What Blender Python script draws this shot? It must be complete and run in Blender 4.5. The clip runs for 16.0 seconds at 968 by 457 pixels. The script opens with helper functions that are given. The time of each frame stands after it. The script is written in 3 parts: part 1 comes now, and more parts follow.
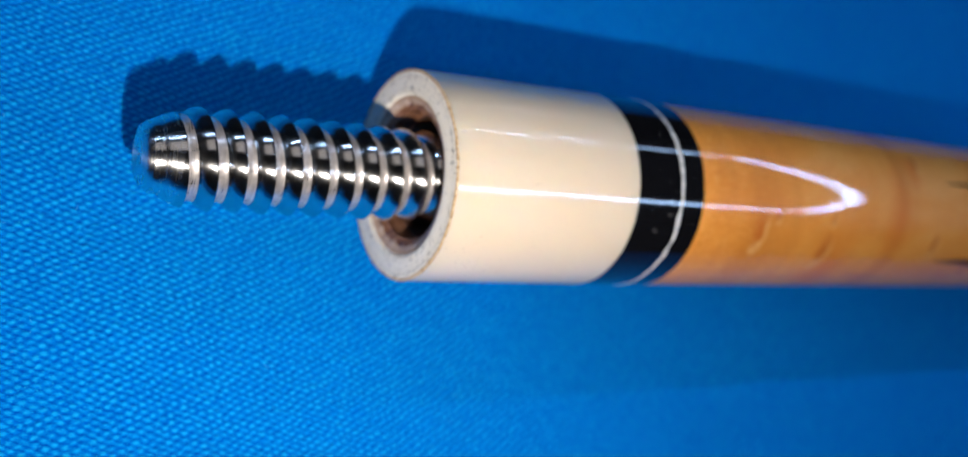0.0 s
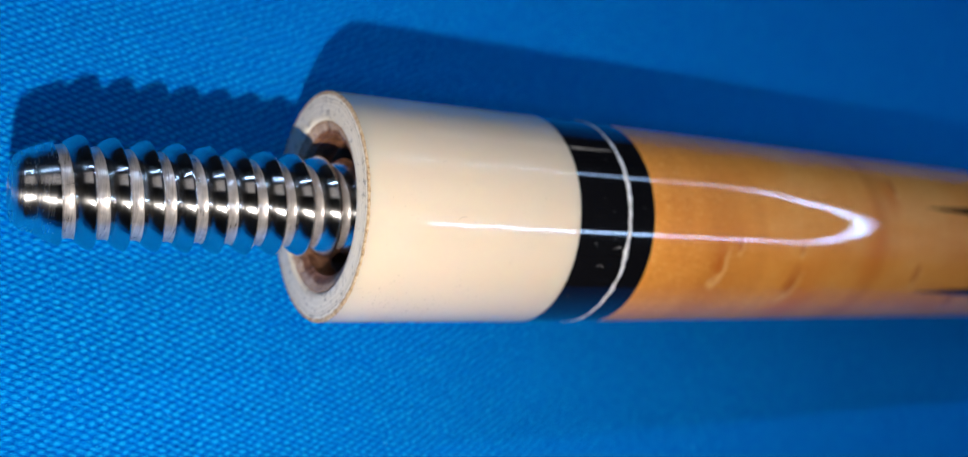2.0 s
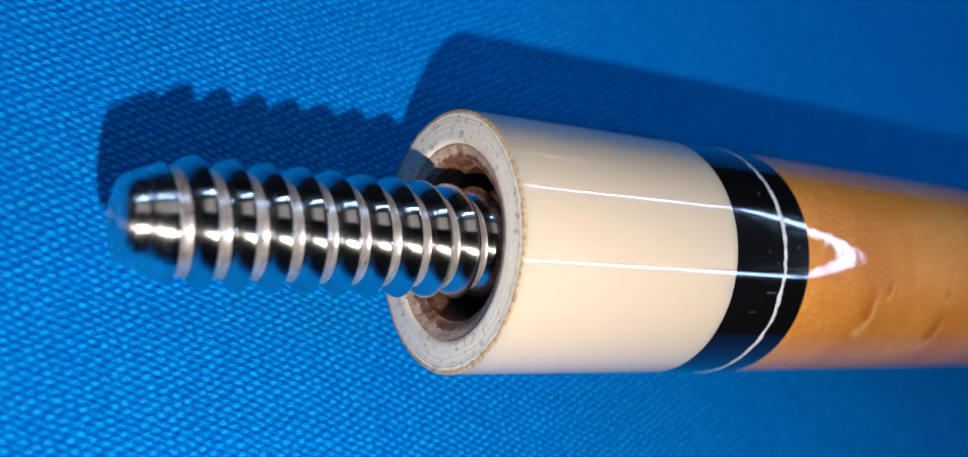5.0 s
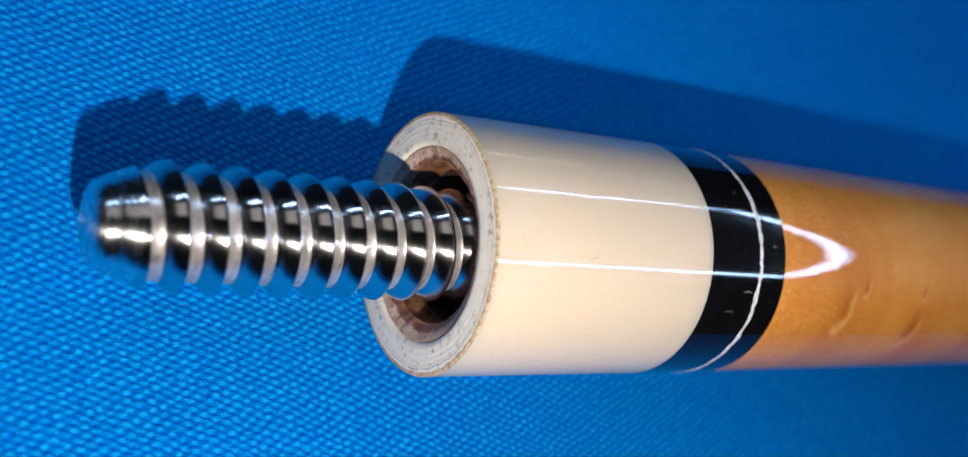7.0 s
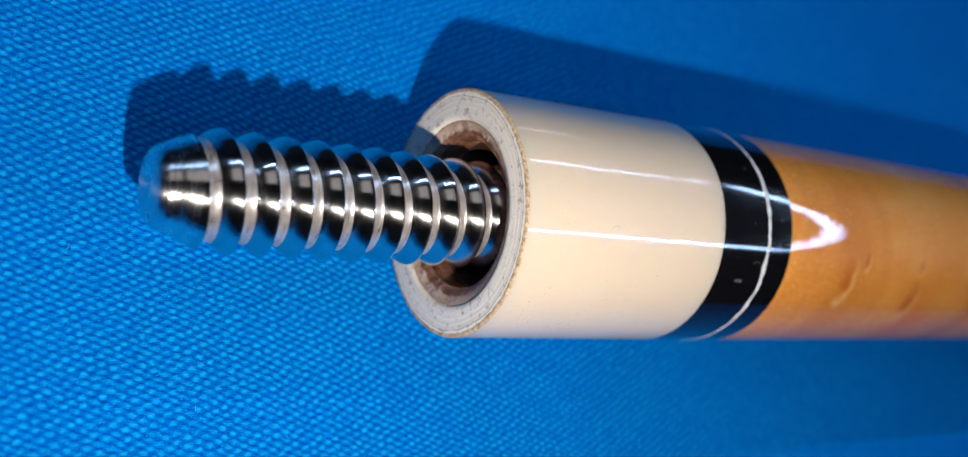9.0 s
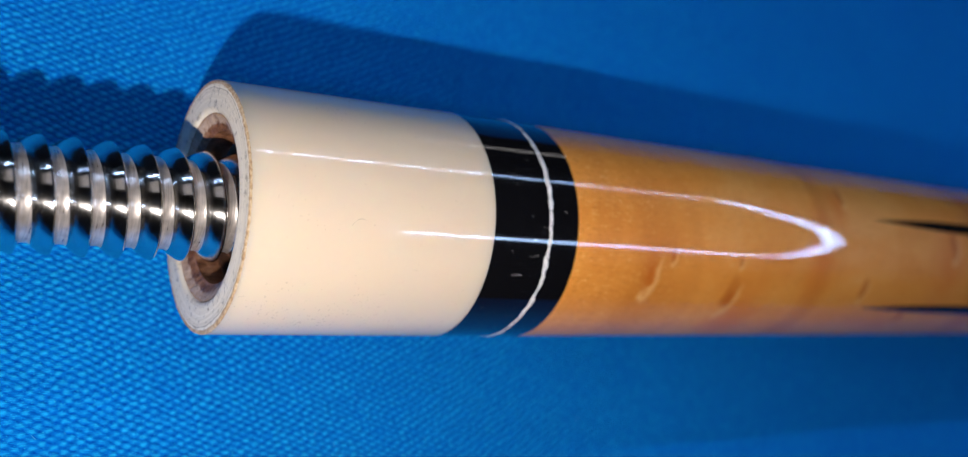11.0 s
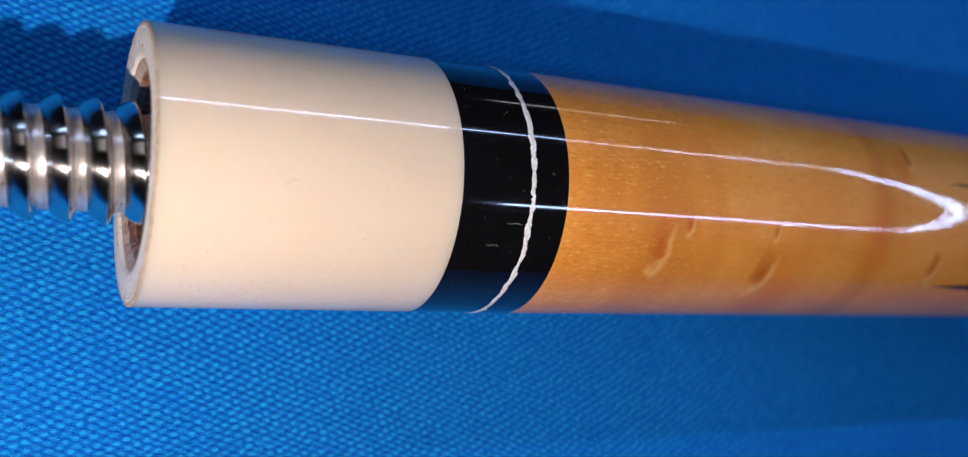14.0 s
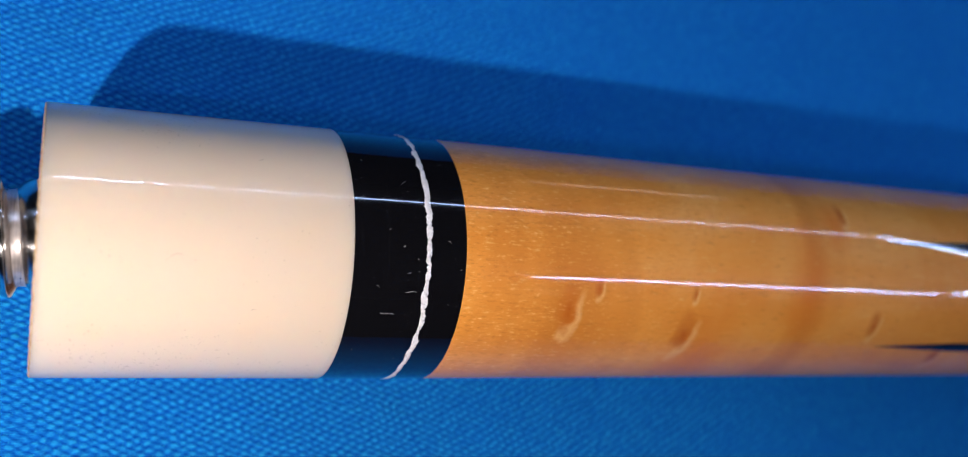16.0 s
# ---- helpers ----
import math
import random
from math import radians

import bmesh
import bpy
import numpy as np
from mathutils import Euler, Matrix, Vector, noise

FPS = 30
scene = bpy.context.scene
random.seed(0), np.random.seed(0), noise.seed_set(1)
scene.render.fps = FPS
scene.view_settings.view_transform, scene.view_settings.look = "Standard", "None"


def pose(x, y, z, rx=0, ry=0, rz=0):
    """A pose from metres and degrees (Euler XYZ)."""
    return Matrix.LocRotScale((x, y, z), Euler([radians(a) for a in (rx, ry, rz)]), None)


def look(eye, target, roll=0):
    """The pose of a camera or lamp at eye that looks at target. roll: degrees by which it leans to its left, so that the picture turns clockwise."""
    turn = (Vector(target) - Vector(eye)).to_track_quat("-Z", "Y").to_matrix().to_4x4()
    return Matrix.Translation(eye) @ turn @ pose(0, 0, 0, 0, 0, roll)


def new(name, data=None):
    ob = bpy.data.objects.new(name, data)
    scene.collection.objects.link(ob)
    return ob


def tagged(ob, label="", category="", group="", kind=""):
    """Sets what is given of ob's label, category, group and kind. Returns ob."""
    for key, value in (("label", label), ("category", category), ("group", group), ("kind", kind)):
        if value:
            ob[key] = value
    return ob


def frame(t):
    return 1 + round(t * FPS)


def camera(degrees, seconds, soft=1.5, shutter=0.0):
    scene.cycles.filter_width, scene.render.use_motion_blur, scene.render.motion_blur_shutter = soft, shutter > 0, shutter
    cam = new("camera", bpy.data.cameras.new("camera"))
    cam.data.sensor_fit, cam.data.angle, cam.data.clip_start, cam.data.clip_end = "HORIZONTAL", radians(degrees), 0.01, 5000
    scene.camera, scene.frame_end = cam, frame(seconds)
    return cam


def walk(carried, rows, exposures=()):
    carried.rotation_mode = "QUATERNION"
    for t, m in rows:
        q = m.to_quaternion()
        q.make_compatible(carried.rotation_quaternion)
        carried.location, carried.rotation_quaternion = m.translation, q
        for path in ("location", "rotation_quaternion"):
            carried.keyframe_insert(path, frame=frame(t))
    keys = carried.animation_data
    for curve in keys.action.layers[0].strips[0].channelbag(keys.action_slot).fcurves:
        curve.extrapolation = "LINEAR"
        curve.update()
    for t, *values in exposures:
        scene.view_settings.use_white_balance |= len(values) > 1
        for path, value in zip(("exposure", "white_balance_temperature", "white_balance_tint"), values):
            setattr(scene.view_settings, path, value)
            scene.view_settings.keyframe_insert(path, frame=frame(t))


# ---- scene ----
# ---- camera and walk ----
cam = camera(53.91, 16.0, soft=1.15)
cam.data.dof.use_dof = True
cam.data.dof.focus_distance = 0.0768
cam.data.dof.aperture_fstop = 22.0
PATH = [
    (0.0, pose(-0.04738, -0.02498, 0.09201, 14.728, -33.767, -6.071)),
    (0.5, pose(-0.04623, -0.02187, 0.09442, 13.474, -34.207, -5.240)),
    (1.0, pose(-0.03884, -0.02252, 0.09420, 14.509, -33.642, -5.779)),
    (1.5, pose(-0.03569, -0.02144, 0.09180, 13.908, -33.466, -5.398)),
    (2.0, pose(-0.03598, -0.02196, 0.09062, 15.407, -32.935, -5.977)),
    (2.5, pose(-0.03566, -0.01993, 0.08902, 13.300, -33.836, -5.117)),
    (3.0, pose(-0.03885, -0.01994, 0.08718, 13.751, -32.658, -4.832)),
    (3.5, pose(-0.05219, -0.01883, 0.08213, 15.879, -33.037, -5.513)),
    (4.0, pose(-0.04918, -0.01720, 0.07496, 16.937, -33.296, -5.566)),
    (4.5, pose(-0.04338, -0.01687, 0.07303, 15.517, -34.665, -4.891)),
    (4.7, pose(-0.04194, -0.01679, 0.07419, 15.975, -34.429, -5.048)),
    (6.8, pose(-0.04120, -0.01700, 0.07468, 16.291, -34.960, -5.659)),
    (7.0, pose(-0.04070, -0.01733, 0.07504, 16.960, -34.791, -6.038)),
    (7.5, pose(-0.04329, -0.01514, 0.07496, 11.582, -35.786, -2.839)),
    (8.0, pose(-0.04461, -0.01732, 0.07521, 13.541, -35.558, -3.876)),
    (8.5, pose(-0.04449, -0.01786, 0.07702, 13.328, -35.792, -3.998)),
    (9.0, pose(-0.04573, -0.01976, 0.07674, 15.989, -35.368, -5.519)),
    (9.5, pose(-0.04532, -0.01884, 0.07788, 14.561, -35.122, -4.457)),
    (10.0, pose(-0.04391, -0.01980, 0.08175, 16.279, -35.082, -5.638)),
    (10.2, pose(-0.04055, -0.02078, 0.08500, 16.547, -35.188, -5.840)),
    (12.3, pose(-0.01405, -0.02242, 0.08844, 14.711, -30.732, -4.848)),
    (12.5, pose(-0.01301, -0.01917, 0.08837, 12.344, -30.082, -3.496)),
    (13.0, pose(-0.01153, -0.02041, 0.08410, 14.670, -29.259, -4.543)),
    (13.5, pose(-0.01150, -0.01952, 0.08460, 13.229, -28.808, -3.615)),
    (14.0, pose(-0.01092, -0.01990, 0.08439, 12.597, -28.371, -3.199)),
    (14.5, pose(-0.00836, -0.02039, 0.08695, 13.646, -27.248, -3.415)),
    (15.0, pose(-0.00786, -0.02148, 0.08633, 15.664, -27.485, -4.034)),
    (15.5, pose(-0.00614, -0.01808, 0.08715, 13.730, -27.086, -2.745)),
    (16.0, pose(-0.00016, -0.01911, 0.09128, 15.400, -25.095, -3.066)),
]
walk(cam, PATH, exposures=((0.0, 0.10, 6420, 10), (1.0, 0.14, 6420, 10), (1.5, 0.03, 6420, 10), (3.5, 0.03, 6420, 10), (4.5, 0.07, 6420, 10), (8.0, 0.05, 6420, 10), (10.2, 0.0, 6420, 10),
                          (12.3, -0.03, 6580, 19), (14.5, 0.0, 6580, 19), (15.5, 0.16, 6580, 19), (16.0, 0.16, 6580, 19)))

# ---- light ----
world = bpy.data.worlds.new("room_air")
scene.world = world
world.use_nodes = True
world.node_tree.nodes["Background"].inputs[0].default_value = (0.5, 0.6, 0.8, 1)
world.node_tree.nodes["Background"].inputs[1].default_value = 0.02

flash = bpy.data.lights.new("flash_light", "AREA")
flash.shape, flash.size, flash.energy, flash.color = "DISK", 0.003, 0.120, (1.0, 0.94, 0.875)
new("flash_light", flash).matrix_world = look((-0.036, -0.0475, 0.0762), (0.10, 0.12, 0.0))

# ---- sizes, in metres ----
MM = 0.001
AXIS_H, AXIS_SLOPE = 10.86, 0.0066      # height of the cue's axis over the cloth, its rise per mm
R_FACE, L_COLLAR, L_RING, L_BAND = 10.8, 22.27, 28.5, 31.8
R_BAND = 11.05
FACE_X = -0.3                            # the end face stands this far before the collar's zero
PITCH, R_PIN, L_PIN = 2.59, 4.71, 26.2
AX = pose(0, 0, AXIS_H * MM, 0, -math.degrees(math.atan(AXIS_SLOPE)), 0)


# ---- node helpers ----
class Tree:
    def __init__(self, name):
        self.mat = bpy.data.materials.new(name)
        self.mat.use_nodes = True
        self.t = self.mat.node_tree
        self.bsdf = self.t.nodes["Principled BSDF"]

    def node(self, kind, **props):
        n = self.t.nodes.new(kind)
        for k, v in props.items():
            setattr(n, k, v)
        return n

    def link(self, a, b):
        self.t.links.new(a, b)

    def put(self, socket, v):
        if isinstance(v, bpy.types.NodeSocket):
            self.link(v, socket)
        elif v is not None:
            socket.default_value = v

    def math(self, op, a, b=None, c=None, clamp=False):
        n = self.node("ShaderNodeMath", operation=op, use_clamp=clamp)
        for i, v in enumerate((a, b, c)):
            self.put(n.inputs[i], v)
        return n.outputs[0]

    def coords(self, which="Object", scale=(1, 1, 1), rot=(0, 0, 0)):
        tc = self.node("ShaderNodeTexCoord")
        mp = self.node("ShaderNodeMapping")
        mp.inputs["Scale"].default_value = scale
        mp.inputs["Rotation"].default_value = [radians(a) for a in rot]
        self.link(tc.outputs[which], mp.inputs[0])
        return mp.outputs[0]

    def noise(self, vec, scale, detail=4.0, rough=0.55, distort=0.0):
        n = self.node("ShaderNodeTexNoise")
        self.link(vec, n.inputs["Vector"])
        n.inputs["Scale"].default_value = scale
        n.inputs["Detail"].default_value = detail
        n.inputs["Roughness"].default_value = rough
        n.inputs["Distortion"].default_value = distort
        return n.outputs[0]

    def ramp(self, fac, stops):
        n = self.node("ShaderNodeValToRGB")
        el = n.color_ramp.elements
        el[0].position, el[0].color = stops[0][0], (*stops[0][1], 1)
        el[1].position, el[1].color = stops[-1][0], (*stops[-1][1], 1)
        for p, c in stops[1:-1]:
            e = el.new(p)
            e.color = (*c, 1)
        self.link(fac, n.inputs[0])
        return n.outputs[0]

    def mix(self, fac, a, b, mode="MIX"):
        n = self.node("ShaderNodeMix", data_type="RGBA", blend_type=mode)
        self.put(n.inputs[0], fac)
        self.put(n.inputs[6], a if isinstance(a, bpy.types.NodeSocket) else (*a, 1))
        self.put(n.inputs[7], b if isinstance(b, bpy.types.NodeSocket) else (*b, 1))
        return n.outputs[2]

    def bump(self, height, strength=0.3, distance=0.0002, normal=None):
        n = self.node("ShaderNodeBump")
        n.inputs["Strength"].default_value = strength
        n.inputs["Distance"].default_value = distance
        self.link(height, n.inputs["Height"])
        if normal is not None:
            self.link(normal, n.inputs["Normal"])
        return n.outputs[0]

    def set(self, **kw):
        for k, v in kw.items():
            self.put(self.bsdf.inputs[k.replace("_", " ")], v)
        return self.mat


def col(r, g, b):
    return (r, g, b, 1)


# ---- materials ----
# the weave: plain crossing of warp and weft, mm
WEAVE_U, WEAVE_V, WEAVE_TURN = 0.475, 0.56, 23.0
FLOAT, YARN, WEFT_LIFT, WARP_LIFT = 0.28, 0.64, 0.20, -0.36     # swing of a yarn, its roundness, its height
SLANT = 0.55                            # lean of the twisted weft floats
WAVES = ((0.9, 0.55, 0.045, 0.3), (0.31, 1.15, 0.05, 1.7), (1.9, -0.8, 0.03, 2.2), (0.17, -0.23, 0.16, 0.9), (2.3, 2.9, 0.02, 4.1))


def cloth_material():
    m = Tree("blue_worsted_cloth")
    base = m.coords("Object", (1000, 1000, 1000), (0, 0, WEAVE_TURN))
    xyz = m.node("ShaderNodeSeparateXYZ")
    m.link(base, xyz.inputs[0])
    x, y = xyz.outputs[0], xyz.outputs[1]
    wx, wy = x, y
    for a, b, amp, ph in WAVES:
        ang = m.math("ADD", m.math("MULTIPLY_ADD", x, a, ph), m.math("MULTIPLY", y, b))
        wx = m.math("ADD", wx, m.math("MULTIPLY", m.math("SINE", ang), amp))
        wy = m.math("ADD", wy, m.math("MULTIPLY", m.math("COSINE", ang), amp))
    u, v = m.math("DIVIDE", wx, WEAVE_U), m.math("DIVIDE", wy, WEAVE_V)
    iv = m.math("FLOOR", v)
    u = m.math("MULTIPLY_ADD", m.math("SINE", m.math("MULTIPLY", iv, 2.399)), 0.16, u)
    u = m.math("MULTIPLY_ADD", m.math("SINE", m.math("MULTIPLY", iv, 5.13)), 0.10, u)
    iu = m.math("FLOOR", u)
    fu, fv = m.math("SUBTRACT", m.math("FRACT", u), 0.5), m.math("SUBTRACT", m.math("FRACT", v), 0.5)

    def yarn(along, lane, across, lift):
        wave = m.math("SINE", m.math("MULTIPLY", m.math("ADD", along, lane), math.pi))
        round_ = m.math("MULTIPLY_ADD", m.math("MULTIPLY", across, across), -3.8, 1.0)
        return m.math("ADD", m.math("MULTIPLY", wave, FLOAT), m.math("MULTIPLY_ADD", round_, YARN, lift))

    weft = yarn(m.math("MULTIPLY_ADD", fv, -SLANT, u), iv, fv, WEFT_LIFT)
    warp = yarn(v, m.math("ADD", iu, 1.0), fu, WARP_LIFT)
    knot = m.math("MAXIMUM", weft, warp)
    cell = m.node("ShaderNodeCombineXYZ")
    m.link(iu, cell.inputs[0])
    m.link(iv, cell.inputs[1])
    dice = m.node("ShaderNodeTexWhiteNoise", noise_dimensions="2D")
    m.link(cell.outputs[0], dice.inputs[0])
    fuzz = m.noise(m.coords("Object", (1000, 1800, 1000), (0, 0, -20)), 1.9, 5, 0.72)
    hair = m.noise(m.coords("Object", (1200, 6200, 1000), (0, 0, -38)), 1.7, 3, 0.6)
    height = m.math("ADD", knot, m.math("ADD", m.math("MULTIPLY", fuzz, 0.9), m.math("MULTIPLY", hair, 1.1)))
    # shade of the weave gaps is put into colour: low yarn darker, crowns lighter
    yarn_shade = m.math("ADD", m.math("MULTIPLY", knot, m.math("MULTIPLY_ADD", dice.outputs[0], 0.17, 0.435)),
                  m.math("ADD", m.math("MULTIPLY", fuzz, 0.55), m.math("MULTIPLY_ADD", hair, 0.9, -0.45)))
    c = m.ramp(yarn_shade, [(0.20, (0.0, 0.056, 0.40)), (0.58, (0.0, 0.173, 0.655)), (1.0, (0.01, 0.48, 0.92))])
    # fibre glints painted into the base colour as pale cyan specks
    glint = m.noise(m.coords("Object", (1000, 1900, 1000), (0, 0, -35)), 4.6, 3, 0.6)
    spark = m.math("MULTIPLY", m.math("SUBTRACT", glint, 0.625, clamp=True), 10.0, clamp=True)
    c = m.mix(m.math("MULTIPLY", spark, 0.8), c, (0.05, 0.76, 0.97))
    blot = m.noise(m.coords("Object", (1, 1, 1)), 60, 3)
    c = m.mix(m.math("MULTIPLY", blot, 0.3), c, (0.0, 0.11, 0.54))
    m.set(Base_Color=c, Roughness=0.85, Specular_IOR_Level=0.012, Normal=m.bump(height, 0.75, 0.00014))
    return m.mat


def cream_material():
    m = Tree("cream_lacquered_resin")
    p = m.coords("Object", (1, 1, 1))
    big = m.noise(p, 55, 3)
    c = m.mix(big, (0.70, 0.56, 0.405), (0.745, 0.615, 0.465))
    fl = m.noise(m.coords("Object", (1, 1, 1)), 3900, 2, 0.5)
    patch = m.noise(m.coords("Object", (1, 1, 1), (0, 0, 20)), 130, 2)
    spots = m.math("GREATER_THAN", m.math("MULTIPLY_ADD", patch, 0.42, fl), 0.93)
    c = m.mix(m.math("MULTIPLY", spots, 0.28), c, (0.24, 0.16, 0.10))
    tc = m.node("ShaderNodeTexCoord")
    along = m.node("ShaderNodeSeparateXYZ")
    m.link(tc.outputs["Object"], along.inputs[0])
    seep = m.noise(m.coords("Object", (700, 160, 160)), 1.0, 3)
    rim = m.math("MULTIPLY_ADD", along.outputs[0], -1900.0, m.math("MULTIPLY_ADD", seep, 4.2, -2.2), clamp=True)
    c = m.mix(m.math("MULTIPLY", rim, 0.55), c, (0.50, 0.30, 0.13))
    m.set(Base_Color=c, Roughness=0.35, Coat_Weight=0.9, Coat_Roughness=0.018, Coat_IOR=1.56, Specular_IOR_Level=0.2,
          Subsurface_Weight=0.55, Subsurface_Scale=0.003)
    m.bsdf.inputs["Subsurface Radius"].default_value = (1.0, 0.75, 0.5)
    rip = m.noise(m.coords("Object", (0.3, 1, 1)), 300, 2)
    m.put(m.bsdf.inputs["Coat Normal"], m.bump(rip, 0.03, 0.00005))
    return m.mat


def face_material():
    m = Tree("turned_white_end_face")
    tc = m.node("ShaderNodeTexCoord")
    xyz = m.node("ShaderNodeSeparateXYZ")
    m.link(tc.outputs["Object"], xyz.inputs[0])
    r = m.math("SQRT", m.math("ADD", m.math("POWER", xyz.outputs[1], 2.0), m.math("POWER", xyz.outputs[2], 2.0)))
    p = m.coords("Object", (1000, 1000, 1000))
    wob = m.noise(p, 0.35, 3)
    rr = m.math("ADD", m.math("MULTIPLY", r, 1000.0), m.math("MULTIPLY", wob, 0.5))
    rings = m.node("ShaderNodeTexNoise", noise_dimensions="1D")
    m.link(rr, rings.inputs["W"])
    rings.inputs["Scale"].default_value = 2.6
    rings.inputs["Detail"].default_value = 4
    dirt = m.noise(p, 1.6, 6, 0.7)
    c = m.mix(rings.outputs[0], (0.70, 0.62, 0.50), (0.95, 0.88, 0.75))
    gr = m.math("MULTIPLY", m.math("SUBTRACT", dirt, 0.54, clamp=True), 7.0, clamp=True)
    groove = m.math("SUBTRACT", 1.0, m.math("MULTIPLY", m.math("ABSOLUTE", m.math("SUBTRACT", rr, 10.42)), 14.0), clamp=True)
    c = m.mix(m.math("MULTIPLY", groove, m.math("MULTIPLY_ADD", dirt, 1.6, -0.3, clamp=True)), c, (0.13, 0.085, 0.04))
    c = m.mix(m.math("MULTIPLY", gr, 0.75), c, (0.20, 0.165, 0.12))
    m.set(Base_Color=c, Roughness=0.55,
          Normal=m.bump(m.math("ADD", rings.outputs[0], m.math("MULTIPLY", dirt, 1.2)), 0.28, 0.0002))
    return m.mat


def rim_material():
    m = Tree("amber_glue_rim")
    p = m.coords("Object", (1000, 1000, 1000))
    n = m.noise(p, 2.5, 5, 0.7)
    c = m.ramp(n, [(0.30, (0.16, 0.09, 0.04)), (0.46, (0.50, 0.33, 0.17)), (0.66, (0.74, 0.60, 0.41))])
    m.set(Base_Color=c, Roughness=0.5, Normal=m.bump(n, 0.7, 0.00015))
    return m.mat


def liner_material():
    m = Tree("brown_bore_liner")
    p = m.coords("Object", (1000, 1000, 1000))
    n = m.noise(p, 0.9, 6, 0.65)
    f = m.noise(m.coords("Object", (300, 1800, 1800)), 1.2, 3)
    tc = m.node("ShaderNodeTexCoord")
    xyz = m.node("ShaderNodeSeparateXYZ")
    m.link(tc.outputs["Object"], xyz.inputs[0])
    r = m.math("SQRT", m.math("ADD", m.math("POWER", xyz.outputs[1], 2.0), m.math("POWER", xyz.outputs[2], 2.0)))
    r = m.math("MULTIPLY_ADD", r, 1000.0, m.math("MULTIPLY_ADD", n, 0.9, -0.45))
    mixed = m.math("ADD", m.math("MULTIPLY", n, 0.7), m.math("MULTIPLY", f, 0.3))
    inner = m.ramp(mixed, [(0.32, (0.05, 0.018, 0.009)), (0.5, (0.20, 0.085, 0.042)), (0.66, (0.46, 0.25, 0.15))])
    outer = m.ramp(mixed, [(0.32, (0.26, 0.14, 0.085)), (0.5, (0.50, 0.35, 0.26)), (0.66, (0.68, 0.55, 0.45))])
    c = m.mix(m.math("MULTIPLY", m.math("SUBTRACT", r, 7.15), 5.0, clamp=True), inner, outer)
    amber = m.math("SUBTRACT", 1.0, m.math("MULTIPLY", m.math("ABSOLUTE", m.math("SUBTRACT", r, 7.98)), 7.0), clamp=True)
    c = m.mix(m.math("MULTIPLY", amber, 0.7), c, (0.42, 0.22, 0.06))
    m.set(Base_Color=c, Roughness=0.32, Normal=m.bump(n, 1.0, 0.0004))
    return m.mat


def turned_steel(name, rough, aniso, colour, metal=1.0, dull=0.86):
    """Steel cut on a lathe: fine marks run round the axis and draw highlights out along it."""
    m = Tree(name)
    n = m.noise(m.coords("Object", (9000, 500, 500)), 1.0, 3)
    wear = m.noise(m.coords("Object", (700, 900, 900)), 1.0, 4, 0.6)
    tan = m.node("ShaderNodeTangent", direction_type="RADIAL", axis="X")
    ro = m.math("MULTIPLY_ADD", m.math("ADD", n, wear), rough * 0.6, rough * 0.4)
    c = m.mix(m.math("MULTIPLY_ADD", m.math("ADD", wear, n), 1.4, -0.9, clamp=True), tuple(v * dull for v in colour), colour)
    m.set(Base_Color=c, Metallic=metal, Roughness=ro, Anisotropic=aniso, Anisotropic_Rotation=0.25,
          Tangent=tan.outputs[0], Normal=m.bump(m.math("ADD", n, m.math("MULTIPLY", wear, 0.6)), 0.25, 0.00003))
    return m.mat


def black_material():
    m = Tree("black_phenolic")
    p = m.coords("Object", (1000, 1000, 1000))
    sp = m.math("GREATER_THAN", m.noise(p, 3.4, 2, 0.5), 0.745)
    c = m.mix(sp, (0.004, 0.004, 0.005), (0.10, 0.10, 0.10))
    rip = m.noise(m.coords("Object", (300, 1000, 1000)), 0.6, 2)
    marks = m.noise(m.coords("Object", (7000, 120, 120)), 1.0, 3, 0.6)
    c = m.mix(m.math("MULTIPLY", m.math("SUBTRACT", marks, 0.60, clamp=True), 1.6, clamp=True), c, (0.030, 0.030, 0.032))
    m.set(Base_Color=c, Roughness=0.12, Specular_IOR_Level=0.12, Coat_Weight=1.0, Coat_Roughness=0.02,
          Normal=m.bump(rip, 0.04, 0.00005))
    return m.mat


def thread_material():
    m = Tree("white_ring_filler")
    p = m.coords("Object", (1000, 1000, 1000))
    n = m.noise(p, 4.5, 5, 0.7)
    c = m.ramp(n, [(0.28, (0.24, 0.24, 0.24)), (0.42, (0.72, 0.71, 0.69)), (0.60, (0.88, 0.87, 0.85))])
    m.set(Base_Color=c, Roughness=0.45, Coat_Weight=0.6, Coat_Roughness=0.08, Normal=m.bump(n, 0.6, 0.0001))
    return m.mat


# bird's eyes in the maple: mm from the face, degrees about the axis, size
EYES = ((42.1, 124, 1.0), (55.2, 137, 1.0), (44.8, 113, 0.45), (78.5, 129, 0.7), (74.4, 68, 0.6), (55.2, 114, 0.4),
        (63.0, 215, 1.0), (49.0, 262, 0.8), (70.0, 300, 0.9), (66.0, 20, 0.7), (97.0, 95, 0.9),
        (90.0, 150, 0.8), (104.0, 60, 0.9))


